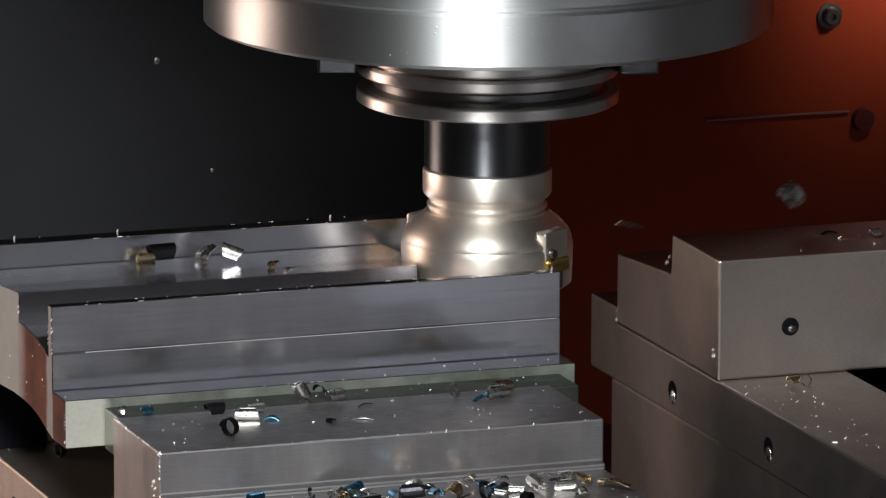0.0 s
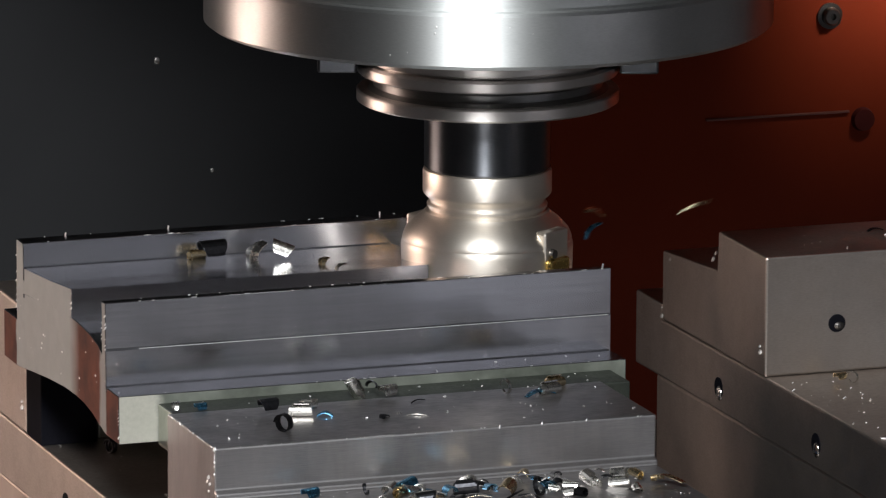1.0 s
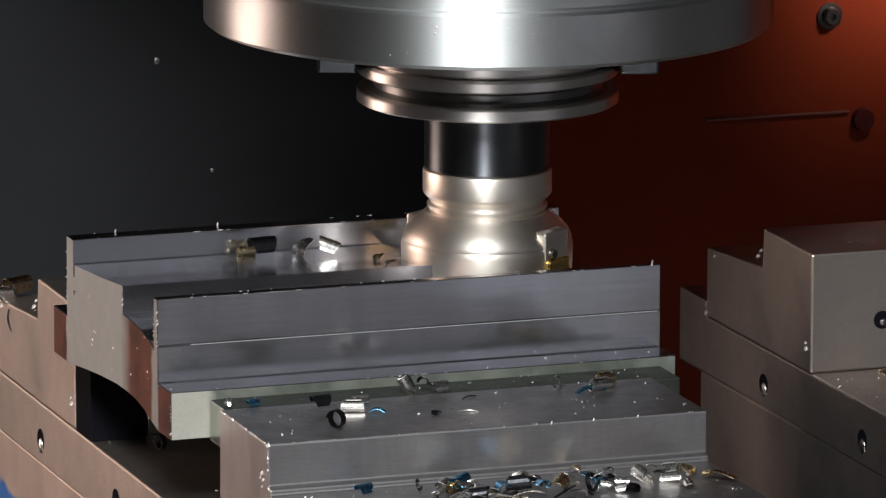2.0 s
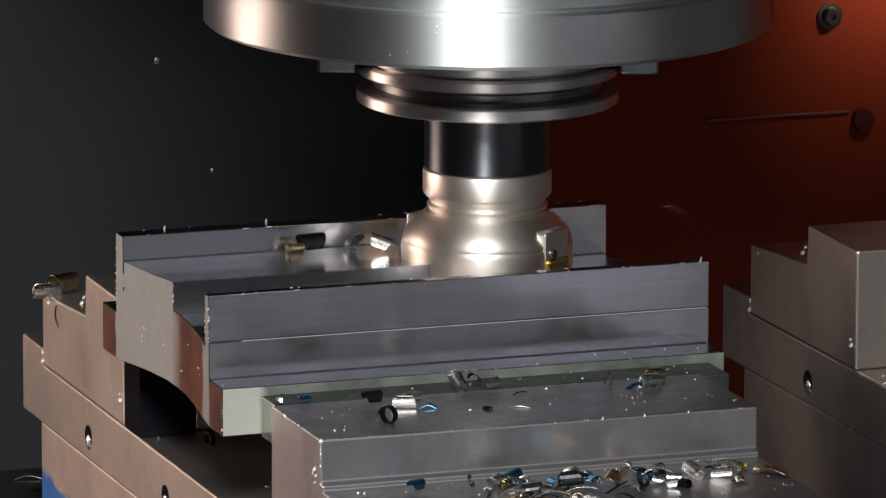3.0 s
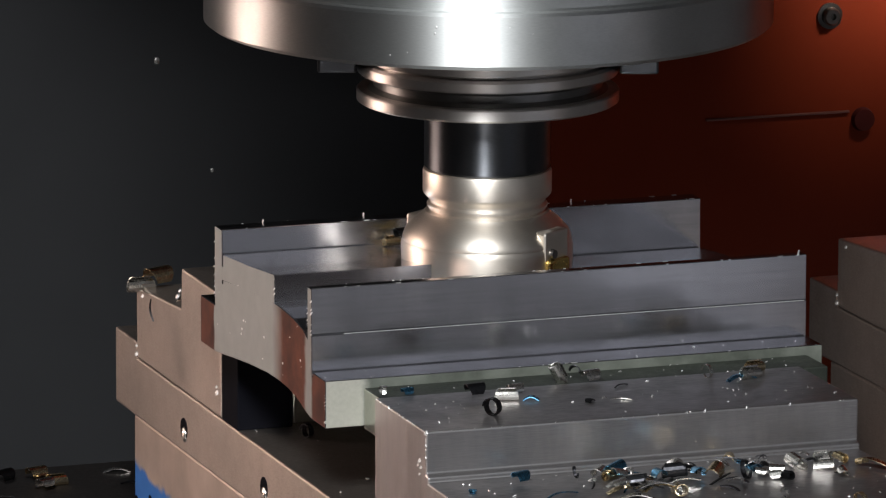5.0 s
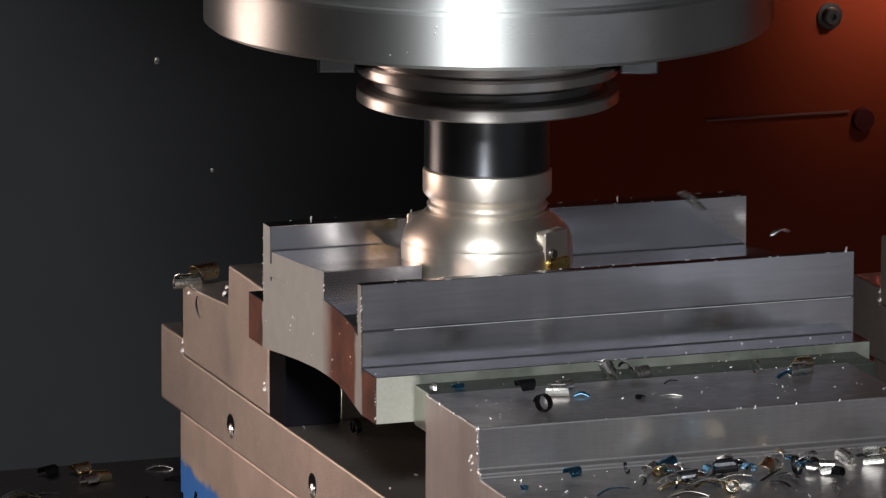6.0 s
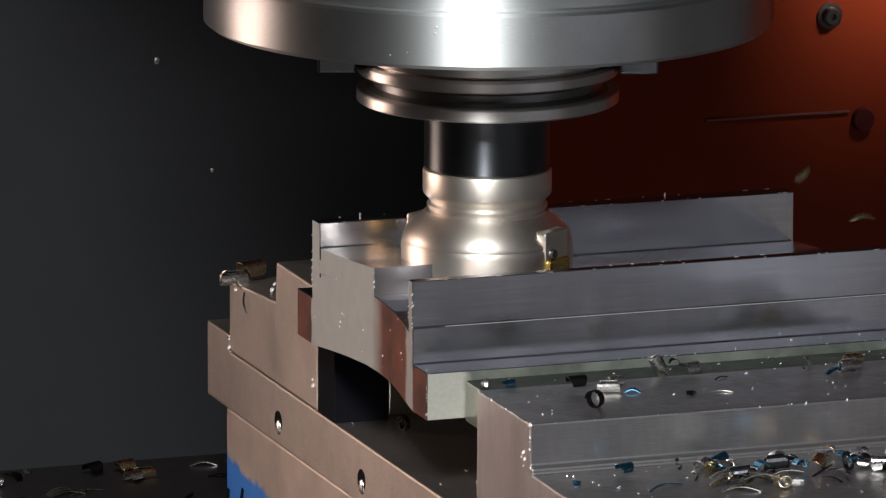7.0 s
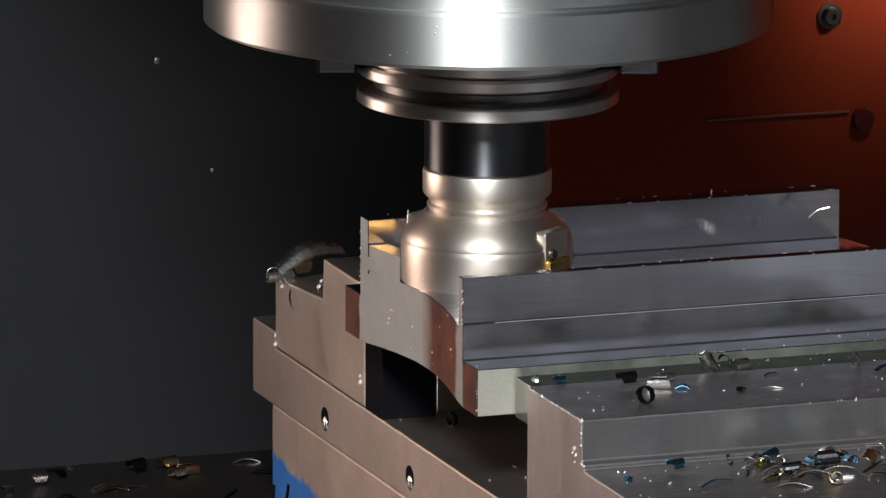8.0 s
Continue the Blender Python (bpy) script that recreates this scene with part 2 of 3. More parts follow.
# ---- the machine's enclosure and the shop round it ----
def setting():
    wall = tagged(part("wall_back", box(-3.0, 0.2400, 0.72, 0.76, -1.0, 2.2, 0.002), BLACK_PANEL, None), "satin black sheet-metal panel behind the spindle", "wall", kind="structure")
    red = thing("wall_red", "orange-red painted machine panel beside the black one", "wall", kind="structure")
    part("panel", box(0.2450, 2.6, 0.70, 0.74, -1.0, 2.2, 0.003), RED_PANEL, red)
    part("seam", box(0.3743, 0.4536, 0.6985, 0.702, -0.0576, -0.0564, 0.0003), SEAM_TEAL, red, "grey-green sealed seam")
    grom = bmesh.new()
    bmesh.ops.create_cone(grom, cap_ends=True, segments=32, radius1=0.0064, radius2=0.0056, depth=0.004, matrix=pose(0.4612, 0.6985, -0.0615, 90, 0, 0))
    part("grommet", grom, GROMMET, red, "dark rubber grommet")
    boltm = lathe([(0.0068, 0.0), (0.0068, 0.0012), (0.0048, 0.0014), (0.0046, 0.0040), (0.0038, 0.0050), (0.0018, 0.0050), (0.0016, 0.0030)], 28)
    bmesh.ops.transform(boltm, matrix=pose(0.4420, 0.7001, -0.0064, 90, 0, 0), verts=boltm.verts)
    part("panel_bolt", boltm, BOLT_STEEL, red, "dark steel cap screw")
    for x, z, r in ((0.0871, -0.0134, 0.0016), (0.1159, -0.0708, 0.0010)):
        dr = bmesh.new()
        bmesh.ops.create_uvsphere(dr, u_segments=12, v_segments=8, radius=r, matrix=pose(x, 0.7195, z) @ Matrix.Diagonal((1, 0.5, 1.3, 1)))
        part("stuck_chip", dr, CHIP_SILVER, wall, "tiny bright chip stuck to the panel")
    tagged(part("wall_left", box(-3.04, -3.0, -4.0, 0.76, -1.0, 3.0, 0), SHOP_WALL, None), "plain grey shop wall", "wall", kind="structure")
    tagged(part("wall_right", box(2.6, 2.64, -4.0, 0.76, -1.0, 3.0, 0), SHOP_WALL, None), "plain grey shop wall", "wall", kind="structure")
    tagged(part("wall_front", box(-3.0, 2.6, -4.04, -4.0, -1.0, 3.0, 0), SHOP_WALL, None), "plain grey shop wall", "wall", kind="structure")
    tagged(part("floor", box(-3.0, 2.6, -4.0, 0.76, -1.04, -1.0, 0), SHOP_FLOOR, None), "dark grey shop floor", "floor", kind="structure")
    tagged(part("ceiling", box(-3.0, 2.6, -4.0, 0.76, 3.0, 3.04, 0), SHOP_WALL, None), "plain grey shop ceiling", "ceiling", kind="structure")


AXIS = (-0.0014, -0.0115)  # the tool turns over the middle of the workpiece
TURN = Matrix.Scale(1.017, 4)


def turned_part(name, bm, mat, parent, label=""):
    bmesh.ops.transform(bm, matrix=TURN, verts=bm.verts)
    return part(name, bm, mat, parent, label)


def spindle():
    sp = thing("spindle", "steel milling spindle nose above the clamped workpiece", "spindle", at=(*AXIS, 0.1331))
    prof = [(0.052, 0.0), (0.1066, 0.0), (0.1087, 0.0016), (0.1087, 0.0200), (0.1078, 0.0212), (0.1052, 0.0216), (0.1046, 0.0224), (0.1046, 0.16), (0.09, 0.16)]
    turned_part("nose_flange", lathe(prof, 160), SPINDLE_STEEL, sp)
    turned_part("nose_ring", lathe([(0.030, -0.010), (0.0525, -0.010), (0.0535, -0.009), (0.0535, 0.0), (0.030, 0.0)], 128), HOLDER_STEEL, sp)
    for a in (0, 180):
        bm = box(0.050, 0.0650, -0.0120, 0.0120, -0.0185, 0.004, 0.001)
        bmesh.ops.rotate(bm, cent=(0, 0, 0), matrix=Matrix.Rotation(radians(a) - YAW, 3, "Z"), verts=bm.verts)
        turned_part("drive_key", bm, BLACK_STEEL, sp)
    rng = random.Random(9)
    spl = bmesh.new()
    for _ in range(16):
        a, h = -math.pi / 2 - YAW + rng.gauss(0, 0.30), rng.uniform(0.002, 0.033)
        r = rng.choice((0.00018, 0.00025, 0.0003, 0.00045))
        rad = 0.1087 if h < 0.0205 else 0.1046
        bmesh.ops.create_icosphere(spl, subdivisions=1, radius=r, matrix=Matrix.Rotation(a, 4, "Z") @ pose(rad, 0, h) @ Matrix.Diagonal((0.4, 1, rng.uniform(1, 2), 1)))
    tagged(turned_part("splash", spl, BURR, sp, "dried coolant specks"), kind="stuff")
    # bar added above the view to cast shade on the panels behind
    turned_part("shade_bar", box(-0.135, 0.205, -0.045, 0.050, 0.064, 0.088, 0.004), BLACK_PANEL, sp, "unseen dark bar that shades the back panels")
    turned_part("headstock", box(-0.17, 0.17, -0.12, 0.40, 0.16, 0.70, 0.008), BLACK_PANEL, sp, "dark painted headstock")
    return sp


def holder():
    ho = thing("tool_holder", "steel taper tool holder with a grooved flange and a black arbor", "tool holder", at=(*AXIS, 0.1019))
    turned_part("flange", lathe([(0.0246, 0.0), (0.0490, 0.0), (0.0503, 0.0008), (0.0503, 0.0045), (0.0497, 0.0051), (0.0440, 0.0051)], 160), HOLDER_STEEL, ho)
    # darker steel than the flanges: the groove's shade is in the colour
    turned_part("gripper_groove", lathe([(0.0470, 0.0044), (0.0440, 0.0066), (0.0440, 0.0094), (0.0470, 0.0116)], 128), GREY_STEEL, ho, "gripper groove, its shade put into a darker grey")
    turned_part("flange", lathe([(0.0440, 0.0112), (0.0494, 0.0112), (0.0500, 0.0118), (0.0500, 0.0150), (0.0490, 0.0160), (0.0440, 0.0160)], 160), HOLDER_STEEL, ho)
    turned_part("shoulder", lathe([(0.0455, 0.0158), (0.0455, 0.0170), (0.0488, 0.0172), (0.0492, 0.0178), (0.0492, 0.0218), (0.02, 0.0220)], 128), HOLDER_STEEL, ho)
    turned_part("arbor", lathe([(0.0232, -0.0264), (0.0243, -0.0252), (0.0243, -0.002), (0.0248, -0.0005), (0.0248, 0.0)], 128), BLACK_STEEL, ho, "black-oxide arbor sleeve")
    return ho


def cutter():
    cu = thing("face_mill", "nickel-plated face mill with carbide inserts, cutting the workpiece", "milling cutter", at=(*AXIS, 0.0296))
    pts = [(0.0150, 0.0), (0.0312, 0.0), (0.0326, 0.0010), (0.0330, 0.0090), (0.0331, 0.0150), (0.0329, 0.0163), (0.0325, 0.0172), (0.0326, 0.0178), (0.0323, 0.0190), (0.0314, 0.0211),
           (0.0297, 0.0230), (0.0279, 0.0249), (0.0256, 0.0266), (0.0243, 0.0278), (0.0239, 0.0283), (0.0229, 0.0285), (0.0224, 0.0290), (0.0225, 0.0296), (0.0231, 0.0300), (0.0232, 0.0310),
           (0.0228, 0.0315), (0.0223, 0.0320), (0.0223, 0.0327), (0.0229, 0.0336), (0.0238, 0.0344), (0.0245, 0.0352), (0.0248, 0.0360), (0.0248, 0.0440), (0.0245, 0.0447), (0.0236, 0.0450)]
    turned_part("body", lathe(pts, 144), NICKEL, cu)
    gul = bmesh.new()
    arc = [radians(-128 + 5 * i) for i in range(17)]
    ring = [[gul.verts.new((r * math.cos(a), r * math.sin(a), z)) for a in arc] for r, z in ((0.0300, 0.0012), (0.0329, 0.0012), (0.0330, 0.0078), (0.0300, 0.0084))]
    for p, q in zip(ring, ring[1:] + ring[:1]):
        for i in range(16):
            gul.faces.new((p[i], p[i + 1], q[i + 1], q[i]))
    gul.faces.new([r[0] for r in ring])
    gul.faces.new([r[16] for r in reversed(ring)])
    bmesh.ops.recalc_face_normals(gul, faces=gul.faces)
    turned_part("chip_gullet", gul, GREY_STEEL, cu, "dark chip gullet")
    for a in (-56, 124):
        turn = Matrix.Rotation(radians(a), 4, "Z")
        seat = box(0.0245, 0.0329, -0.0070, 0.0080, 0.0125, 0.0240, 0.0010, 2)
        bmesh.ops.transform(seat, matrix=turn, verts=seat.verts)
        st = turned_part("insert_seat", seat, NICKEL, cu)
        ins = box(0.0262, 0.0348, -0.0064, 0.0068, 0.0080, 0.0135, 0.0012)
        bmesh.ops.transform(ins, matrix=turn, verts=ins.verts)
        turned_part("insert", ins, CARBIDE_GOLD, cu, "gold-coated carbide insert")
        scr = bmesh.new()
        bmesh.ops.create_cone(scr, cap_ends=True, segments=20, radius1=0.0020, radius2=0.0017, depth=0.0016,
                              matrix=turn @ pose(0.0336, -0.0030, 0.0155, 0, 90, 0))
        turned_part("insert_screw", scr, BOLT_STEEL, cu)
    return cu


XL, XR = -0.1259, 0.0764
FLOOR_PTS = [(0.0380, 0.0262), (0.0117, 0.0284), (-0.0124, 0.0299), (-0.0300, 0.0309), (-0.0380, 0.0308), (-0.0523, 0.0297), (-0.0640, 0.0278), (-0.0695, 0.0256)]


def eased(outline, x0, x1):
    """The channel's body, with its edges broken but for those that the stock still covers."""
    bm = prism(outline, x0, x1, 0)
    low, high = min(z for y, z in outline) + 0.0285, min(z for y, z in outline) + 0.0375
    edges = []
    for e in bm.edges:
        a, b = (v.co for v in e.verts)
        covered = abs(a.x - b.x) < 1e-6 and low < a.z < high and low < b.z < high and min(a.y, b.y) > -0.0195 and max(a.y, b.y) < 0.0505
        if len(e.link_faces) == 2 and e.calc_face_angle(0) > radians(30) and not covered:
            edges.append(e)
    bmesh.ops.bevel(bm, geom=edges, offset=0.00035, segments=1, affect="EDGES", clamp_overlap=True)
    return bm


def workpiece():
    wp = thing("workpiece", "milled alloy channel clamped between the vise jaws", "workpiece", at=((XL + XR) / 2, -0.0112, -0.0045))
    ox, oy, oz = wp.location
    under = [(-0.0740, -0.0048), (-0.0658, -0.0030), (-0.0560, -0.0005), (-0.0450, 0.0010), (-0.0343, 0.0015), (-0.0196, 0.0014), (0.0040, -0.0002), (0.0230, -0.0020), (0.0385, -0.0037), (0.0470, -0.0045)]
    ring = [(0.0472, 0.0464), (0.0378, 0.0464), (0.0378, 0.0248), (0.0362, 0.0248), (0.0362, 0.0264)] + FLOOR_PTS[1:] + \
           [(-0.0693, 0.0457), (-0.0740, 0.0457), (-0.0740, 0.0279), (-0.0744, 0.0275), (-0.0744, 0.0124), (-0.0760, 0.0124), (-0.0760, 0.0136), (-0.0910, 0.0136), (-0.0910, -0.0048)] + under + \
           [(0.0660, -0.0045), (0.0660, 0.0145), (0.0472, 0.0145)]
    body = part("body", eased([(y - oy, z - oz) for y, z in ring], XL - ox, XR - ox), WORK_METAL, wp)
    body.data.materials.append(SAWN_END)
    body.data.materials.append(RAW_STOCK)
    for f in body.data.polygons:
        f.material_index = 1 if abs(f.normal.x) > 0.9 else 2 if f.normal.y < -0.9 and f.center.z < 0.0170 else 0
    rng = random.Random(5)
    bur = bmesh.new()
    for y, z in ((0.0470, 0.0464), (0.0380, 0.0464), (-0.0739, 0.0457), (-0.0696, 0.0457), (-0.0908, 0.0136)):
        for _ in range(12):
            x = rng.uniform(XL + 0.001, XR - 0.001)
            l, h = rng.choice((0.0003, 0.0005, 0.0009, 0.0020)), rng.uniform(0.00008, 0.0002)
            bmesh.ops.create_cube(bur, size=1, matrix=pose(x - ox, y - oy, z - oz + h / 3, rng.uniform(-20, 20), rng.uniform(-4, 4), 0) @ Matrix.Diagonal((l, 0.0003, h, 1)))
    bmesh.ops.create_cube(bur, size=1, matrix=pose((XL + XR) / 2 - ox + 0.006, -0.0744 - oy, 0.0276 - oz) @ Matrix.Diagonal((0.188, 0.0002, 0.00022, 1)))
    for x in (-0.1060, 0.0730, -0.0640, 0.0240):
        bmesh.ops.create_cube(bur, size=1, matrix=pose(x - ox, (0.0470 if x < 0.05 else -0.0739) - oy, 0.0465 - oz, 8, 5, 30) @ Matrix.Diagonal((0.0004, 0.0005, 0.0022, 1)))
    for y, z0, z1, n in ((-0.0740, 0.0150, 0.0455, 13), (-0.0909, -0.0046, 0.0134, 10), (-0.0694, 0.0290, 0.0452, 5), (0.0471, 0.0150, 0.0460, 9), (-0.0289, 0.0320, 0.0415, 5)):
        for _ in range(n):
            r = rng.choice((0.00015, 0.0002, 0.0003, 0.0005))
            bmesh.ops.create_icosphere(bur, subdivisions=1, radius=r, matrix=pose(XL - ox - 0.0001, y - oy + rng.uniform(-0.0003, 0.0003), rng.uniform(z0, z1) - oz, 20, 30, 10) @ Matrix.Diagonal((0.5, 0.8, rng.uniform(1, 2.2), 1)))
    for _ in range(16):
        y = rng.uniform(-0.066, 0.044)
        r = rng.choice((0.0002, 0.0003, 0.0005))
        bmesh.ops.create_icosphere(bur, subdivisions=1, radius=r, matrix=pose(XL - ox - 0.0001, y - oy, (rng.uniform(0.004, 0.030) if y < 0.036 else rng.uniform(0, 0.045)) - oz) @ Matrix.Diagonal((0.5, 1, 1, 1)))
    tagged(part("edge_burr", bur, BURR, wp, "bright burrs along the milled edges"), kind="stuff")
    # stock ahead of the cutter, in slices that the cutter takes off one after another
    n, x0, x1 = 22, XL, 0.0500
    step = (x1 - x0) / n
    split = -0.0010
    back = [(0.0378, 0.0264), (0.0362, 0.0265), (0.0117, 0.0284), (split, 0.0292), (split, 0.0392), (0.0360, 0.0366), (0.0362, 0.0318), (0.0378, 0.0318)]
    front = [(split, 0.0292), (-0.0124, 0.0299), (-0.0289, 0.0308), (-0.0289, 0.0418), (split, 0.0392)]
    slices = []
    for outline, lead in ((back, 0.0250), (front, 0.0315)):
        me = None
        for i in range(n):
            if me is None:
                ob = part("stock_slice", prism([(y - oy, z - oz) for y, z in outline], 0, step, 0), WORK_METAL, wp)
                me = ob.data
                me.materials.append(SAWN_END)
                for f in me.polygons:
                    f.material_index = 1 if abs(f.normal.x) > 0.9 else 0
            else:
                ob = new("stock_slice", me)
                ob.parent = wp
            ob.location = (x0 + i * step - ox, 0, 0)
            slices.append((ob, x0 + i * step, lead))
    return carried(wp), slices, step


def vise():
    """A machine vise; its fixed jaw's clamping face is at y = 0.0720, its bed at z = -0.0385."""
    vi = thing("machine_vise", "ground steel machine vise with worn blue body on the table", "vise", "vises on the table", at=(-0.028, 0.0720, -0.130))
    ox, oy, oz = vi.location

    def piece(name, bm, mat, label="", parent=None):
        bmesh.ops.translate(bm, vec=(-ox, -oy, -oz), verts=bm.verts)
        return part(name, bm, mat, parent or vi, label)
    x0, x1 = -0.1154, 0.0594
    rail = [(-0.40, -0.0640), (-0.40, -0.0385), (0.1888, -0.0385), (0.1888, -0.0316), (0.2205, -0.0316), (0.2205, -0.0640)]
    bed = piece("bed", prism(rail, x0, x0 + 0.0580, 0.0010), VISE_STEEL)
    piece("bed", prism(rail, x1 - 0.0580, x1, 0.0010), VISE_STEEL)
    piece("bed_channel", box(x0 + 0.0580, x1 - 0.0580, -0.395, 0.219, -0.0640, -0.0560, 0.0004), BED_STEEL, "dark oily channel between the rails")
    piece("jaw_heel", box(x0 + 0.0582, x1 - 0.0582, 0.1888, 0.2200, -0.0558, -0.0318, 0.0006), VISE_STEEL, "raised heel behind the fixed jaw")
    screw = lathe([(0.009, -0.22), (0.011, -0.218), (0.011, 0.218), (0.009, 0.22)], 24)
    bmesh.ops.transform(screw, matrix=pose(-0.028, -0.12, -0.0470, 90, 0, 0), verts=screw.verts)
    piece("lead_screw", screw, BLACK_STEEL)
    piece("lower_body", box(x0 + 0.002, x1 - 0.002, -0.38, 0.2010, -0.130, -0.0642, 0.002), WORN_BLUE, "blue enamel worn to bare metal")
    for y, z, lean in ((0.1790, -0.1010, 22), (0.1975, -0.1060, 10)):
        mark = box(-0.0004, 0.0004, -0.0011, 0.0011, -0.0062, 0.0062, 0.0002)
        bmesh.ops.transform(mark, matrix=pose(x0 + 0.0018, y, z, lean, 0, 0), verts=mark.verts)
        piece("worn_mark", mark, DARK_RUBBER, "dark worn lettering stroke", bed)
    for y in (0.1228, 0.0165, -0.09, -0.19):
        for x in (x0, x1):
            face = -90 if x == x0 else 90
            hole = lathe([(0.0046, -0.0010), (0.0046, 0.00025), (0.0040, 0.0003)], 24)
            bmesh.ops.transform(hole, matrix=pose(x, y, -0.0540, 0, face, 0), verts=hole.verts)
            side = piece("screw_hole", hole, DARK_RUBBER, "dark screw hole", bed)
            tip = bmesh.new()
            bmesh.ops.create_uvsphere(tip, u_segments=16, v_segments=10, radius=0.0033, matrix=pose(x, y - 0.0008, -0.0562) @ Matrix.Diagonal((0.40, 0.8, 1.0, 1)))
            piece("set_screw", tip, CHIP_SILVER, "bright set screw", bed)
    prof = [(0.1885, -0.0383), (0.1885, -0.0080), (0.1260, -0.0040), (0.1250, 0.0128), (0.0720, 0.0122), (0.0720, -0.0383)]
    fj = piece("fixed_jaw", prism(prof, -0.1157, 0.0597, 0.0010), VISE_STEEL)
    bore = lathe([(0.0038, -0.0006), (0.0038, 0.0003), (0.0032, 0.0004)], 24)
    bmesh.ops.transform(bore, matrix=pose(-0.0837, 0.0720, -0.0176, 90, 0, 0), verts=bore.verts)
    piece("bolt_hole", bore, DARK_RUBBER, "dark bolt hole in the jaw face", fj)
    tip = bmesh.new()
    bmesh.ops.create_uvsphere(tip, u_segments=16, v_segments=10, radius=0.0022, matrix=pose(-0.0829, 0.0717, -0.0186) @ Matrix.Diagonal((1, 0.5, 0.8, 1)))
    piece("jaw_bolt", tip, BOLT_STEEL, "steel bolt in the jaw face", fj)
    # glints on the jaw's side, made as small bright blobs
    for y, z, r in ((0.0765, -0.0285, 0.0013), (0.0772, -0.0262, 0.0008), (0.1300, 0.0000, 0.0012), (0.1270, 0.0030, 0.0009), (0.1790, -0.0100, 0.0010), (0.1880, -0.0365, 0.0013), (0.1882, -0.0330, 0.0008)):
        pin = bmesh.new()
        bmesh.ops.create_icosphere(pin, subdivisions=1, radius=r, matrix=pose(-0.1158, y, z, 20, 30, 10) @ Matrix.Diagonal((0.6, 1, 1.2, 1)))
        piece("glint_speck", pin, BURR, "bright speck standing for a glint", fj)
    return vi


def movable_jaw():
    mj = thing("movable_jaw", "ground steel sliding vise jaw pressed against the workpiece, littered with chips", "vise jaw", at=(-0.028, -0.14, -0.0385))
    ox, oy, oz = mj.location
    prof = [(-0.1125, -0.0384), (-0.1125, 0.0110), (-0.1705, 0.0110), (-0.1705, -0.0048), (-0.1727, -0.0056), (-0.1727, -0.0078), (-0.34, -0.0078), (-0.34, -0.0384)]
    part("jaw_block", prism([(y - oy, z - oz) for y, z in prof], -0.1136 - ox, 0.0580 - ox, 0.0007), JAW_STEEL, mj)
    rng = random.Random(17)
    worn = bmesh.new()
    for _ in range(70):
        edge = rng.choice(("side", "side", "front", "corner"))
        if edge == "side":
            p = (-0.1136, rng.uniform(-0.170, -0.113), 0.0110)
        elif edge == "front":
            p = (rng.uniform(-0.1136, 0.058), -0.1705, 0.0110)
        else:
            p = (-0.1136, -0.1705, 0.0110 - abs(rng.gauss(0, 0.004)))
        r = rng.choice((0.00015, 0.00025, 0.0004))
        bmesh.ops.create_icosphere(worn, subdivisions=1, radius=r, matrix=pose(p[0] - ox, p[1] - oy, p[2] - oz, rng.uniform(0, 60), rng.uniform(0, 60), 0) @ Matrix.Diagonal((1, rng.uniform(1, 2.5), 0.7, 1)))
    for y, z, r in ((-0.1640, -0.0010, 0.0012), (-0.1655, -0.0032, 0.0009), (-0.1622, -0.0030, 0.0008), (-0.1640, -0.0062, 0.0006), (-0.1702, 0.0108, 0.0010)):
        bmesh.ops.create_icosphere(worn, subdivisions=1, radius=r, matrix=pose(-0.1137 - ox, y - oy, z - oz, 20, 30, 10) @ Matrix.Diagonal((0.4, 0.8, 1.2, 1)))
    tagged(part("worn_edge", worn, BURR, mj, "bright nicks along the worn edges"), kind="stuff")
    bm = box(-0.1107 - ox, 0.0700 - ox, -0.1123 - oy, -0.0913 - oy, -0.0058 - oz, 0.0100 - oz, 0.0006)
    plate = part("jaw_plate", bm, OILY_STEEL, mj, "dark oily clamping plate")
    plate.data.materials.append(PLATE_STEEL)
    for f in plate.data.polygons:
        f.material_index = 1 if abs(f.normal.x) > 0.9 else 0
    return carried(mj)


def parallels():
    for name, lab, mat, x0, x1, y0, y1 in (("stop_block", "black oxide block under the workpiece on the vise bed", DARK_RUBBER, -0.1155, -0.0925, 0.0505, 0.0717),
                                           ("parallel_bar", "ground steel parallel bar under the workpiece", PLATE_STEEL, -0.0905, 0.0560, 0.0560, 0.0715),
                                           ("parallel_bar", "ground steel parallel bar under the workpiece", PLATE_STEEL, -0.0700, 0.0560, -0.0905, -0.0790)):
        ob = thing(name, lab, "parallel", "" if name == "stop_block" else "parallel bars", at=((x0 + x1) / 2, (y0 + y1) / 2, -0.0385))
        w, d = (x1 - x0) / 2, (y1 - y0) / 2
        part("block", box(-w, w, -d, d, 0.0, 0.0335, 0.0006), mat, ob)
        carried(ob)


def machine_table():
    tb = thing("machine_table", "cast iron milling table strewn with chips, moving under the spindle", "machine table", at=(0, 0, -0.130))
    part("table_top", box(-1.1, 1.1, -0.60, 0.378, -0.06, 0.0, 0.002), TABLE_IRON, tb)
    return carried(tb)


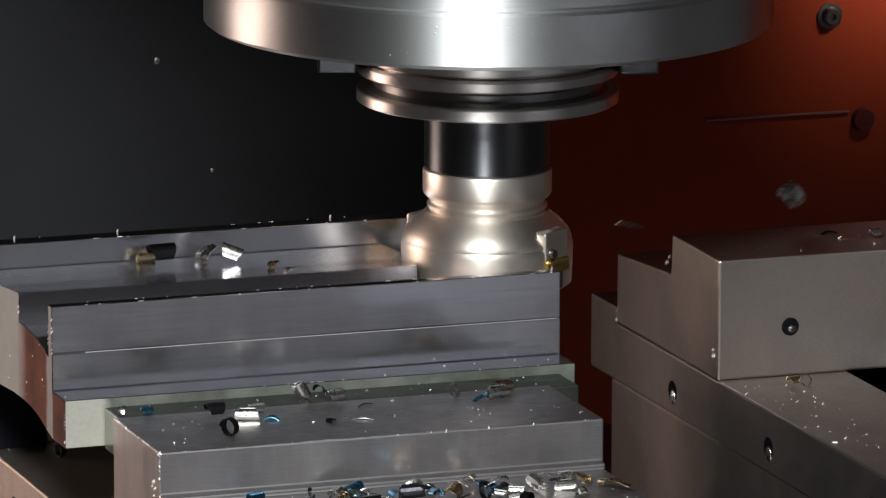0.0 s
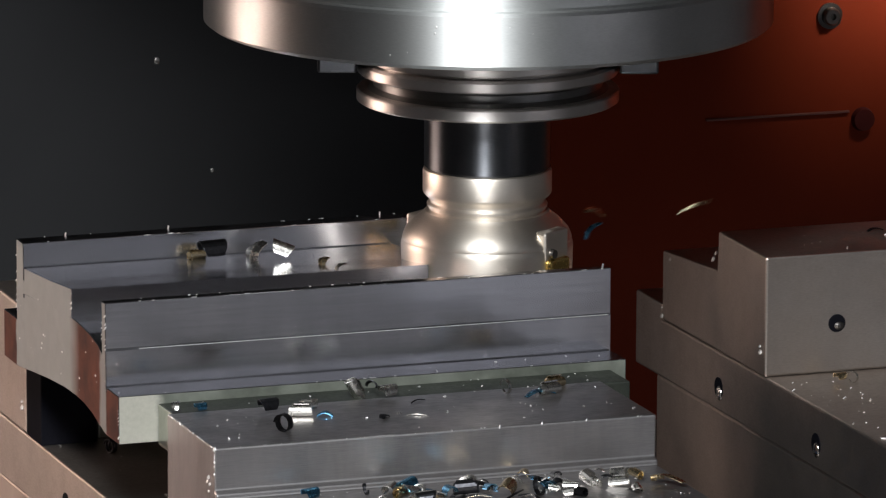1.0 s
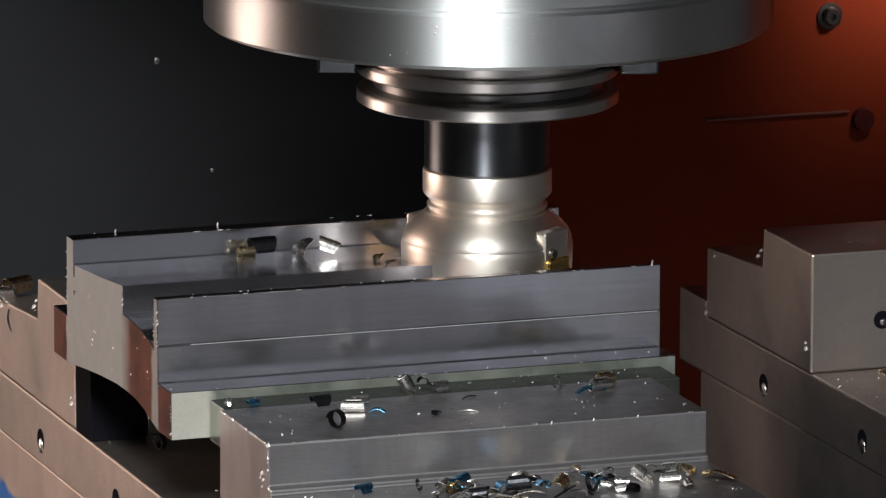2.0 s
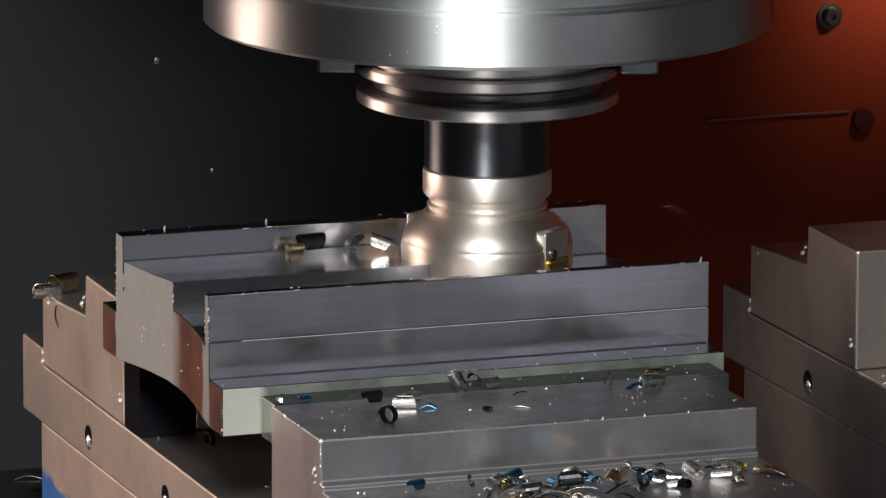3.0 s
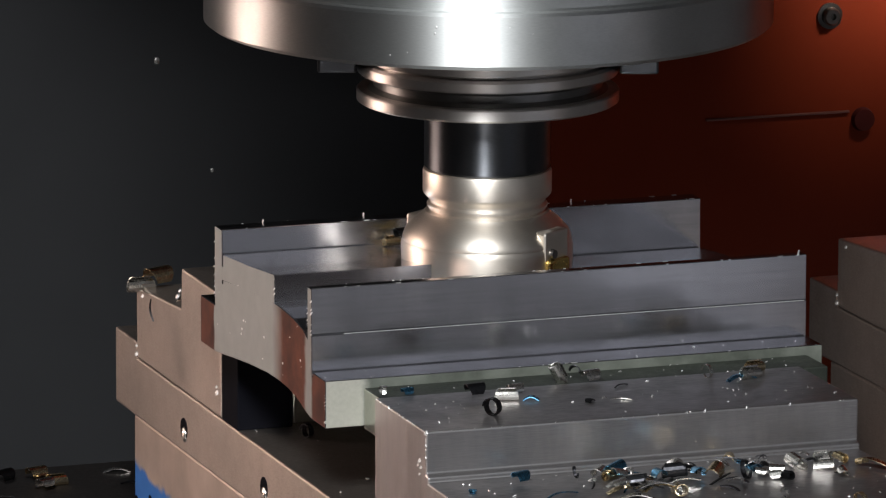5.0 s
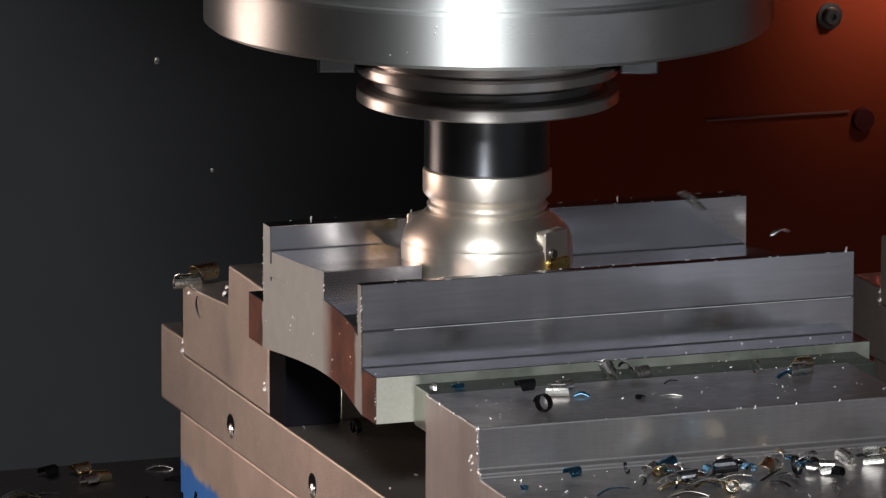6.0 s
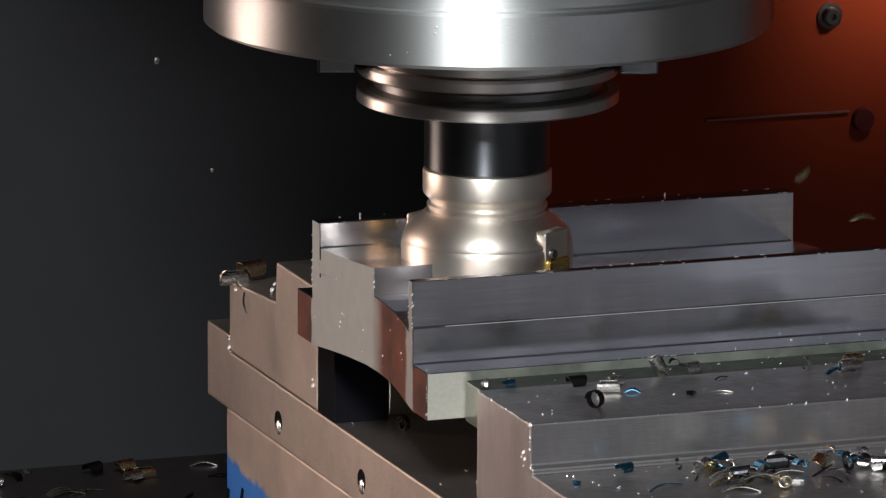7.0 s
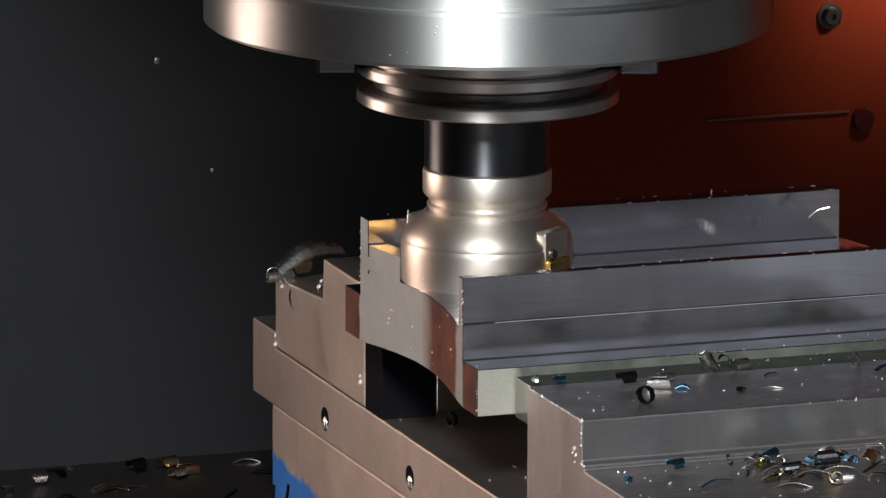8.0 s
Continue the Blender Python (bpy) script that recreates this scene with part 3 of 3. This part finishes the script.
# ---- chips ----
def ribbon(path, wide, thick, bulge=0.25):
    """A thin curled strip of swarf along a list of (place, across) pairs."""
    bm = bmesh.new()
    rows = []
    for i, (p, across) in enumerate(path):
        ahead = (path[min(i + 1, len(path) - 1)][0] - path[max(i - 1, 0)][0]).normalized()
        up = ahead.cross(across).normalized()
        w = wide * (0.55 + 0.45 * math.sin(math.pi * (i + 0.6) / (len(path) + 0.2)))
        rows.append([bm.verts.new(p + across * (u * w / 2) + up * (v * thick / 2 + bulge * wide * (0.25 - u * u / 4)))
                     for u, v in ((-1, -1), (0, -1), (1, -1), (1, 1), (0, 1), (-1, 1))])
    for a, b in zip(rows, rows[1:]):
        for k in range(6):
            bm.faces.new((a[k], a[(k + 1) % 6], b[(k + 1) % 6], b[k]))
    bm.faces.new(rows[0])
    bm.faces.new(rows[-1])
    bmesh.ops.recalc_face_normals(bm, faces=bm.faces)
    return bm


def curl_path(radius, turns, pitch, n=22, grow=0.0):
    out = []
    for i in range(n):
        a = 2 * math.pi * turns * i / (n - 1)
        r = radius * (1 + grow * i / (n - 1))
        out.append((Vector((pitch * turns * i / (n - 1), r * math.cos(a), r + r * math.sin(a))), Vector((1, 0, 0))))
    return out


def strip_path(length, bend, n=9):
    """A strip that lies on the ground plane and arches up by its bend."""
    out = []
    for i in range(n):
        u = i / (n - 1)
        out.append((Vector((length * (u - 0.5), 0.10 * length * math.sin(3 * u), bend * length * math.sin(math.pi * u) + 0.0002)), Vector((0, 1, 0))))
    return out


CHIP_SHAPES = {
    "coil": lambda s: ribbon(curl_path(0.0034 * s, 2.2, 0.0016 * s, 30), 0.0016 * s, 0.0003, 0.0),
    "ring": lambda s: ribbon(curl_path(0.0026 * s, 0.9, 0.0010 * s, 18), 0.0014 * s, 0.0003, 0.1),
    "roll": lambda s: ribbon(curl_path(0.0015 * s, 1.3, 0.0006 * s, 18, 0.3), 0.0075 * s, 0.0003, 0.0),
    "half": lambda s: ribbon(curl_path(0.0022 * s, 0.55, 0.0, 12), 0.0060 * s, 0.0003, 0.0),
    "strip": lambda s: ribbon(strip_path(0.0110 * s, 0.12), 0.0030 * s, 0.0003),
    "sliver": lambda s: ribbon(strip_path(0.0130 * s, 0.06), 0.0010 * s, 0.0003),
    "flake": lambda s: ribbon(strip_path(0.0048 * s, 0.22), 0.0034 * s, 0.0003),
}
CHIP_WORDS = {"coil": "tightly coiled", "ring": "ring-shaped", "roll": "rolled-up", "half": "half-rolled", "strip": "curved strip", "sliver": "thin sliver", "flake": "small bent flake"}
TINTS = {"silver": (CHIP_SILVER, "bright silver"), "straw": (CHIP_STRAW, "straw-coloured"), "blue": (CHIP_BLUE, "heat-blued"), "dark": (CHIP_DARK, "dark grey")}
SHARED = {}


def chip(shape, tint, size, m, where, ride=True):
    mat, word = TINTS[tint]
    key = (shape, tint, round(size, 2))
    if key not in SHARED:
        ob = part("metal_chip", CHIP_SHAPES[shape](size), mat, None)
        SHARED[key] = ob.data
    else:
        ob = new("metal_chip", SHARED[key])
    tagged(ob, f"{word} {CHIP_WORDS[shape]} chip {where}", "metal chip", "metal chips")
    ob.matrix_world = m
    if ride:
        carried(ob, m)
    return ob


def jaw_chips():
    z = 0.0111
    on = "lying on the vise jaw"
    rows = [("coil", "dark", 0.95, -0.0825, -0.1533, 35), ("half", "dark", 1.3, -0.0784, -0.1245, 10), ("roll", "silver", 1.2, -0.0684, -0.1312, -15),
            ("half", "silver", 1.1, -0.0633, -0.1270, 10), ("flake", "blue", 1.2, -0.0594, -0.1348, -25), ("flake", "dark", 0.9, -0.0394, -0.1443, 40),
            ("flake", "silver", 0.4, -0.0325, -0.1408, 0), ("sliver", "silver", 0.6, -0.0274, -0.1453, -20), ("sliver", "dark", 0.6, -0.0193, -0.1239, 30),
            ("ring", "silver", 1.0, 0.0163, -0.1206, 20), ("roll", "silver", 1.2, 0.0317, -0.1262, 12), ("strip", "blue", 1.2, 0.0277, -0.1285, 15),
            ("roll", "straw", 1.1, 0.0377, -0.1157, 15)]
    for shape, tint, size, x, y, rz in rows:
        chip(shape, tint, size, pose(x, y, z, 0, 0, rz), on)
    on = "wedged beside the workpiece"
    rows = [("roll", "silver", 1.3, -0.0407, -0.1084, 15, 58), ("half", "dark", 0.9, -0.0333, -0.1107, 60, 20), ("half", "silver", 1.2, -0.0273, -0.1119, 15, 0),
            ("half", "blue", 0.8, -0.1003, -0.1109, 10, 0), ("flake", "silver", 0.9, -0.1094, -0.1109, 60, -30)]
    for shape, tint, size, x, y, rz, ry in rows:
        chip(shape, tint, size, pose(x, y, 0.0102 + (0.003 if ry else 0), 0, ry, rz), on)


def ledge_chips():
    z, on = -0.0077, "heaped on the jaw ledge"
    rows = [("half", "blue", 1.1, -0.0818, -0.1845, 20), ("flake", "blue", 0.9, -0.1025, -0.1914, 60), ("sliver", "blue", 1.3, -0.0740, -0.2072, 25),
            ("half", "straw", 0.9, 0.0021, -0.1797, 60)]
    for shape, tint, size, x, y, rz in rows:
        chip(shape, tint, size, pose(x, y, z, 0, 0, rz), on)
    rng = random.Random(11)
    for i in range(64):
        u = rng.random()
        x = -0.060 + 0.105 * u + rng.uniform(-0.008, 0.008)
        y = -0.1780 - abs(rng.gauss(0, 0.021)) - 0.004
        shape = rng.choice(("strip", "half", "roll", "sliver", "flake", "strip", "half", "ring"))
        tint = rng.choice(("silver", "dark", "silver", "straw", "dark", "blue"))
        chip(shape, tint, rng.choice((0.8, 1.0, 1.3)), pose(x, y, z + rng.choice((0.0, 0.0, 0.002)), rng.uniform(-25, 25), rng.uniform(-15, 15), rng.uniform(-180, 180)), on)
    for i in range(8):
        chip("strip", rng.choice(("silver", "straw", "silver")), 1.3, pose(rng.uniform(-0.054, -0.034), rng.uniform(-0.222, -0.196), z + 0.0006 * i, rng.uniform(-15, 15), 0, rng.uniform(-20, 20)), on)


def vise_chips():
    on = "on the fixed jaw"
    for shape, tint, size, x, y, z, ry, rz in (("roll", "silver", 1.6, -0.1174, 0.1787, -0.0078, 0, 4), ("half", "straw", 2.0, -0.1082, 0.1823, -0.0078, 0, 25),
                                               ("half", "silver", 1.5, -0.1082, 0.1434, -0.0078, 0, 70), ("sliver", "dark", 0.8, -0.1162, 0.1640, -0.0130, -50, 80),
                                               ("ring", "silver", 0.8, -0.1123, 0.1398, -0.0078, 20, 30)):
        chip(shape, tint, size, pose(x, y, z, 0, ry, rz), on)
    on = "lying on the vise bed"
    for shape, tint, size, x, y, rz in (("coil", "dark", 0.8, -0.0937, 0.0316, 20), ("half", "straw", 0.9, 0.2270, 0.0548, 15), ("ring", "silver", 0.9, 0.2313, 0.0520, 40)):
        chip(shape, tint, size, pose(x, y, -0.0384, 0, 0, rz), on)
    for shape, tint, size, x, y, rz in (("half", "silver", 0.9, 0.2782, 0.0923, 15), ("strip", "dark", 0.7, 0.2637, 0.1062, 10)):
        chip(shape, tint, size, pose(x, y, 0.0125, 0, 0, rz), "on top of the fixed jaw")


def table_chips():
    on = "lying on the machine table"
    rng = random.Random(3)
    for shape, tint, size, x, y, rz in (("strip", "silver", 1.5, -0.1489, 0.3253, 10), ("strip", "straw", 1.5, -0.1483, 0.3217, 8), ("half", "straw", 1.6, -0.1138, 0.3500, 20),
                                        ("roll", "straw", 1.4, -0.1075, 0.3417, 5), ("strip", "silver", 1.1, -0.0748, 0.3561, -10), ("flake", "silver", 1.1, -0.1527, 0.3680, 60),
                                        ("half", "silver", 1.2, -0.1745, 0.3447, 0), ("half", "dark", 1.5, -0.1280, 0.3513, 30)):
        chip(shape, tint, size, pose(x, y, -0.1299, 0, 0, rz), on)
    for i in range(22):
        chip(rng.choice(("strip", "half", "flake", "sliver", "strip")), rng.choice(("dark", "dark", "straw", "dark", "silver")), rng.choice((1.0, 1.4)),
             pose(rng.uniform(-0.30, -0.05), rng.uniform(0.255, 0.370), -0.1299, 0, 0, rng.uniform(-180, 180)), on)


def dust():
    """Fine bright swarf strewn over jaw, ledge, bed and foot."""
    rng = random.Random(7)
    bm = bmesh.new()
    fields = [(38, -0.112, 0.056, -0.1690, -0.1135, 0.0110), (26, -0.109, 0.068, -0.1115, -0.0920, 0.0100), (10, -0.124, 0.074, -0.0900, -0.0765, 0.0136),
              (90, -0.110, 0.056, -0.2500, -0.1730, -0.0078), (9, -0.113, -0.087, -0.06, 0.048, -0.0385), (40, 0.202, 0.230, -0.07, 0.065, -0.0385), (20, 0.200, 0.36, 0.075, 0.120, 0.0125)]
    for n, x0, x1, y0, y1, z in fields:
        for _ in range(n):
            r = rng.choice((0.00012, 0.00018, 0.00025, 0.0004))
            m = pose(rng.uniform(x0, x1), rng.uniform(y0, y1), z + r * 0.3, rng.uniform(0, 60), rng.uniform(0, 60), rng.uniform(0, 180)) @ Matrix.Diagonal((r * rng.choice((2, 2, 5)), r * 1.4, r * 0.7, 1))
            bmesh.ops.create_cube(bm, size=1, matrix=m)
    ob = part("metal_dust", bm, BURR, None)
    tagged(ob, "fine bright metal dust strewn over the vise jaws", "metal dust", kind="stuff")
    carried(ob, Matrix.Identity(4))


def swept_chips():
    """Chips on the stock that ride up to the cutter and are thrown off behind the workpiece."""
    out = []
    for shape, tint, size, x, y, z, ry, rz, t in (("half", "dark", 1.9, -0.0546, 0.0199, 0.0380, 0, 8, 5.0), ("roll", "straw", 1.0, -0.0576, 0.0320, 0.0370, 0, 5, 5.0),
                                                 ("flake", "silver", 2.3, -0.0344, 0.0223, 0.0388, -60, 20, 3.1), ("half", "silver", 1.5, -0.0284, 0.0162, 0.0384, 20, -20, 3.1),
                                                 ("flake", "straw", 1.1, -0.0164, -0.0055, 0.0402, -30, 40, 2.2), ("flake", "silver", 1.0, -0.0165, -0.0253, 0.0420, -30, 10, 2.0)):
        m = pose(x, y, z, 0, ry, rz)
        out.append((chip(shape, tint, size, m, "on the uncut stock", False), m, t))
    return out


# chips in the air: shape, tint, size, moment, place at that moment, way it flies in metres a second
def flying_chips():
    rows = [("sliver", "silver", 0.9, 0.0, (0.0707, 0.0200, 0.0409), (1.2, 0.5, 0.3)), ("coil", "silver", 1.5, 0.0, (0.1442, 0.0300, 0.0412), (1.0, 0.5, 0.2)),
            ("sliver", "straw", 0.9, 0.5, (0.0925, 0.0200, 0.0384), (1.2, 0.6, 0.3)), ("strip", "blue", 1.4, 0.5, (0.1244, 0.0300, 0.0478), (2.4, 0.2, 0.1)),
            ("strip", "blue", 0.9, 1.0, (0.0512, 0.0100, 0.0418), (1.0, 0.6, 0.1)), ("sliver", "straw", 1.1, 1.0, (0.0985, 0.0200, 0.0467), (1.6, 0.5, 0.5)),
            ("strip", "straw", 0.9, 1.0, (0.0550, 0.0200, 0.0469), (1.4, 0.5, 0.2)), ("strip", "straw", 1.2, 1.5, (0.0824, 0.0100, 0.0501), (1.8, 0.4, 0.5))]
    rows += [("flake", "blue", 2.3, 1.5, (0.0931, 0.0000, 0.0364), (1.4, 0.5, 0.1)), ("strip", "dark", 1.1, 1.5, (0.1070, 0.0200, 0.0413), (1.8, 0.4, 0.1)),
             ("flake", "straw", 1.2, 3.5, (0.0792, 0.0200, 0.0392), (1.6, 0.6, 0.2)), ("sliver", "silver", 1.2, 3.5, (0.1082, 0.0200, 0.0396), (2.0, 0.4, 0.2)),
             ("coil", "silver", 0.9, 3.5, (-0.0389, -0.0200, 0.0910), (-0.4, 0.8, 1.2)), ("strip", "silver", 1.0, 3.5, (-0.0360, -0.0200, 0.0884), (-0.3, 0.8, 1.3))]
    rows += [("sliver", "silver", 1.0, 3.0, (0.0905, 0.0200, 0.0448), (2.2, 0.3, 0.1)), ("sliver", "silver", 0.9, 4.0, (0.1613, 0.0200, 0.0457), (2.2, 0.3, 0.1)),
             ("strip", "straw", 1.0, 4.5, (0.0951, 0.0300, 0.0490), (1.8, 0.5, 0.2)), ("strip", "silver", 1.5, 6.0, (0.0933, 0.0100, 0.0511), (1.6, 0.2, 0.2)),
             ("flake", "silver", 1.5, 6.0, (0.1352, 0.0200, 0.0333), (1.8, 0.4, 0.1)), ("sliver", "silver", 1.1, 6.5, (0.1748, 0.0200, 0.0318), (2.2, 0.3, 0.1)),
             ("half", "straw", 1.0, 7.0, (0.1472, 0.0200, 0.0545), (1.2, 0.4, 0.9)), ("strip", "straw", 0.9, 7.0, (0.1710, 0.0200, 0.0368), (2.0, 0.4, 0.1))]
    rows += [("sliver", "silver", 0.9, 8.0, (0.1015, 0.0200, 0.0385), (1.5, 0.3, 0.8)), ("sliver", "silver", 0.9, 8.0, (0.1278, 0.0200, 0.0383), (1.5, 0.3, 0.8)),
             ("strip", "silver", 0.9, 8.0, (0.1523, 0.0200, 0.0407), (1.8, 0.3, 0.2)), ("strip", "silver", 2.6, 8.0, (-0.0503, 0.0600, 0.0266), (-1.6, 0.2, 0.25))]
    rng = random.Random(21)
    out = []
    for shape, tint, size, t, place, way in rows:
        turn = (rng.uniform(-40, 40), rng.uniform(-40, 40), rng.uniform(-30, 30))
        ob = chip(shape, tint, size, pose(-0.005, -0.010, 0.010), "flying off the cutter", False)
        out.append((ob, t, Vector(place), Vector(way), turn))
    return out


def fly(ob, t, place, way, turn):
    """From inside the cut, past its place at t, down behind the machine table."""
    start, cut = Vector((-0.005, -0.010, 0.010)), Vector((0.010, 0.0, 0.030))
    rows = []
    if t > 0.15:
        rows += [(0.0, pose(*start)), (t - 0.1333, pose(*start)), (t - 0.0667, pose(*cut, 0, 0, turn[2]))]
    if t > 0.02:
        rows.append((t - 0.0333, pose(*(place - way * 0.011), turn[0] * 0.7, turn[1] * 0.7, turn[2])))
    rows.append((t, pose(*place, *turn)))
    if t < 7.9:
        rows.append((t + 0.0333, pose(*(place + way * 0.011), turn[0] * 1.3, turn[1] * 1.3, turn[2])))
        end = place + way * 0.12
        rows.append((t + 0.2, pose(end.x, 0.45, -0.05, *turn)))
        rows.append((t + 0.4, pose(end.x, 0.50, -0.60, *turn)))
        rows.append((8.0, pose(end.x, 0.50, -0.99, *turn)))
    walk(ob, rows)


def motions():
    for ob, m in CARRIED:
        walk(ob, [(t, Matrix.Translation((s, 0, 0)) @ m) for t, s in FEED])
    for ob, m, t in SWEPT:
        rows = [(u, Matrix.Translation((s, 0, 0)) @ m) for u, s in FEED if u < t - 0.05]
        p = m.translation + Vector((feed(t), 0, 0))
        rows += [(t, Matrix.Translation((feed(t), 0, 0)) @ m), (t + 0.1, pose(p.x - 0.02, 0.12, 0.045, 40, 60, 20)), (t + 0.25, pose(p.x - 0.03, 0.45, -0.2, 70, 80, 20)), (8.0, pose(p.x - 0.03, 0.5, -0.99, 70, 80, 20))]
        walk(ob, rows)
    for row in FLYING:
        fly(*row)
    times = [i * 0.1 for i in range(81)]
    for ob, x, lead in SLICES:
        y, z, lx = ob.location.y, ob.location.z, ob.location.x
        gone = [t for t in times if x + STEP / 2 + feed(t) > -lead]
        low = pose(lx + 0.0010, y, z - 0.0121)
        if not gone:
            rows = [(0.0, pose(lx, y, z)), (8.0, pose(lx, y, z))]
        elif gone[0] <= 0.15:
            rows = [(0.0, low), (8.0, low)]
        else:
            t = gone[0]
            rows = [(0.0, pose(lx, y, z)), (t - 0.15, pose(lx, y, z)), (min(8.0, t + 0.15), low)]
            if t + 0.15 < 7.9:
                rows.append((8.0, low))
        walk(ob, rows)


setting()
spindle()
holder()
cutter()
WORK, SLICES, STEP = workpiece()
VISE = carried(vise())
SECOND = carried(copy_thing(VISE, Matrix.Translation(VISE.location + Vector((0.3162, -0.0001, 0)))))
tagged(SECOND, "empty ground steel machine vise, open, with bare steel sides")
for ob in SECOND.children:
    if ob.name.startswith("lower_body"):
        ob.data = ob.data.copy()
        ob.data.materials[0] = VISE_STEEL
        ob["label"] = "bare ground steel"
for mark in [ob for bed in SECOND.children for ob in bed.children if ob.name.startswith("worn_mark")]:
    bpy.data.objects.remove(mark)
movable_jaw()
parallels()
machine_table()
jaw_chips()
ledge_chips()
vise_chips()
table_chips()
dust()
SWEPT = swept_chips()
FLYING = flying_chips()
motions()
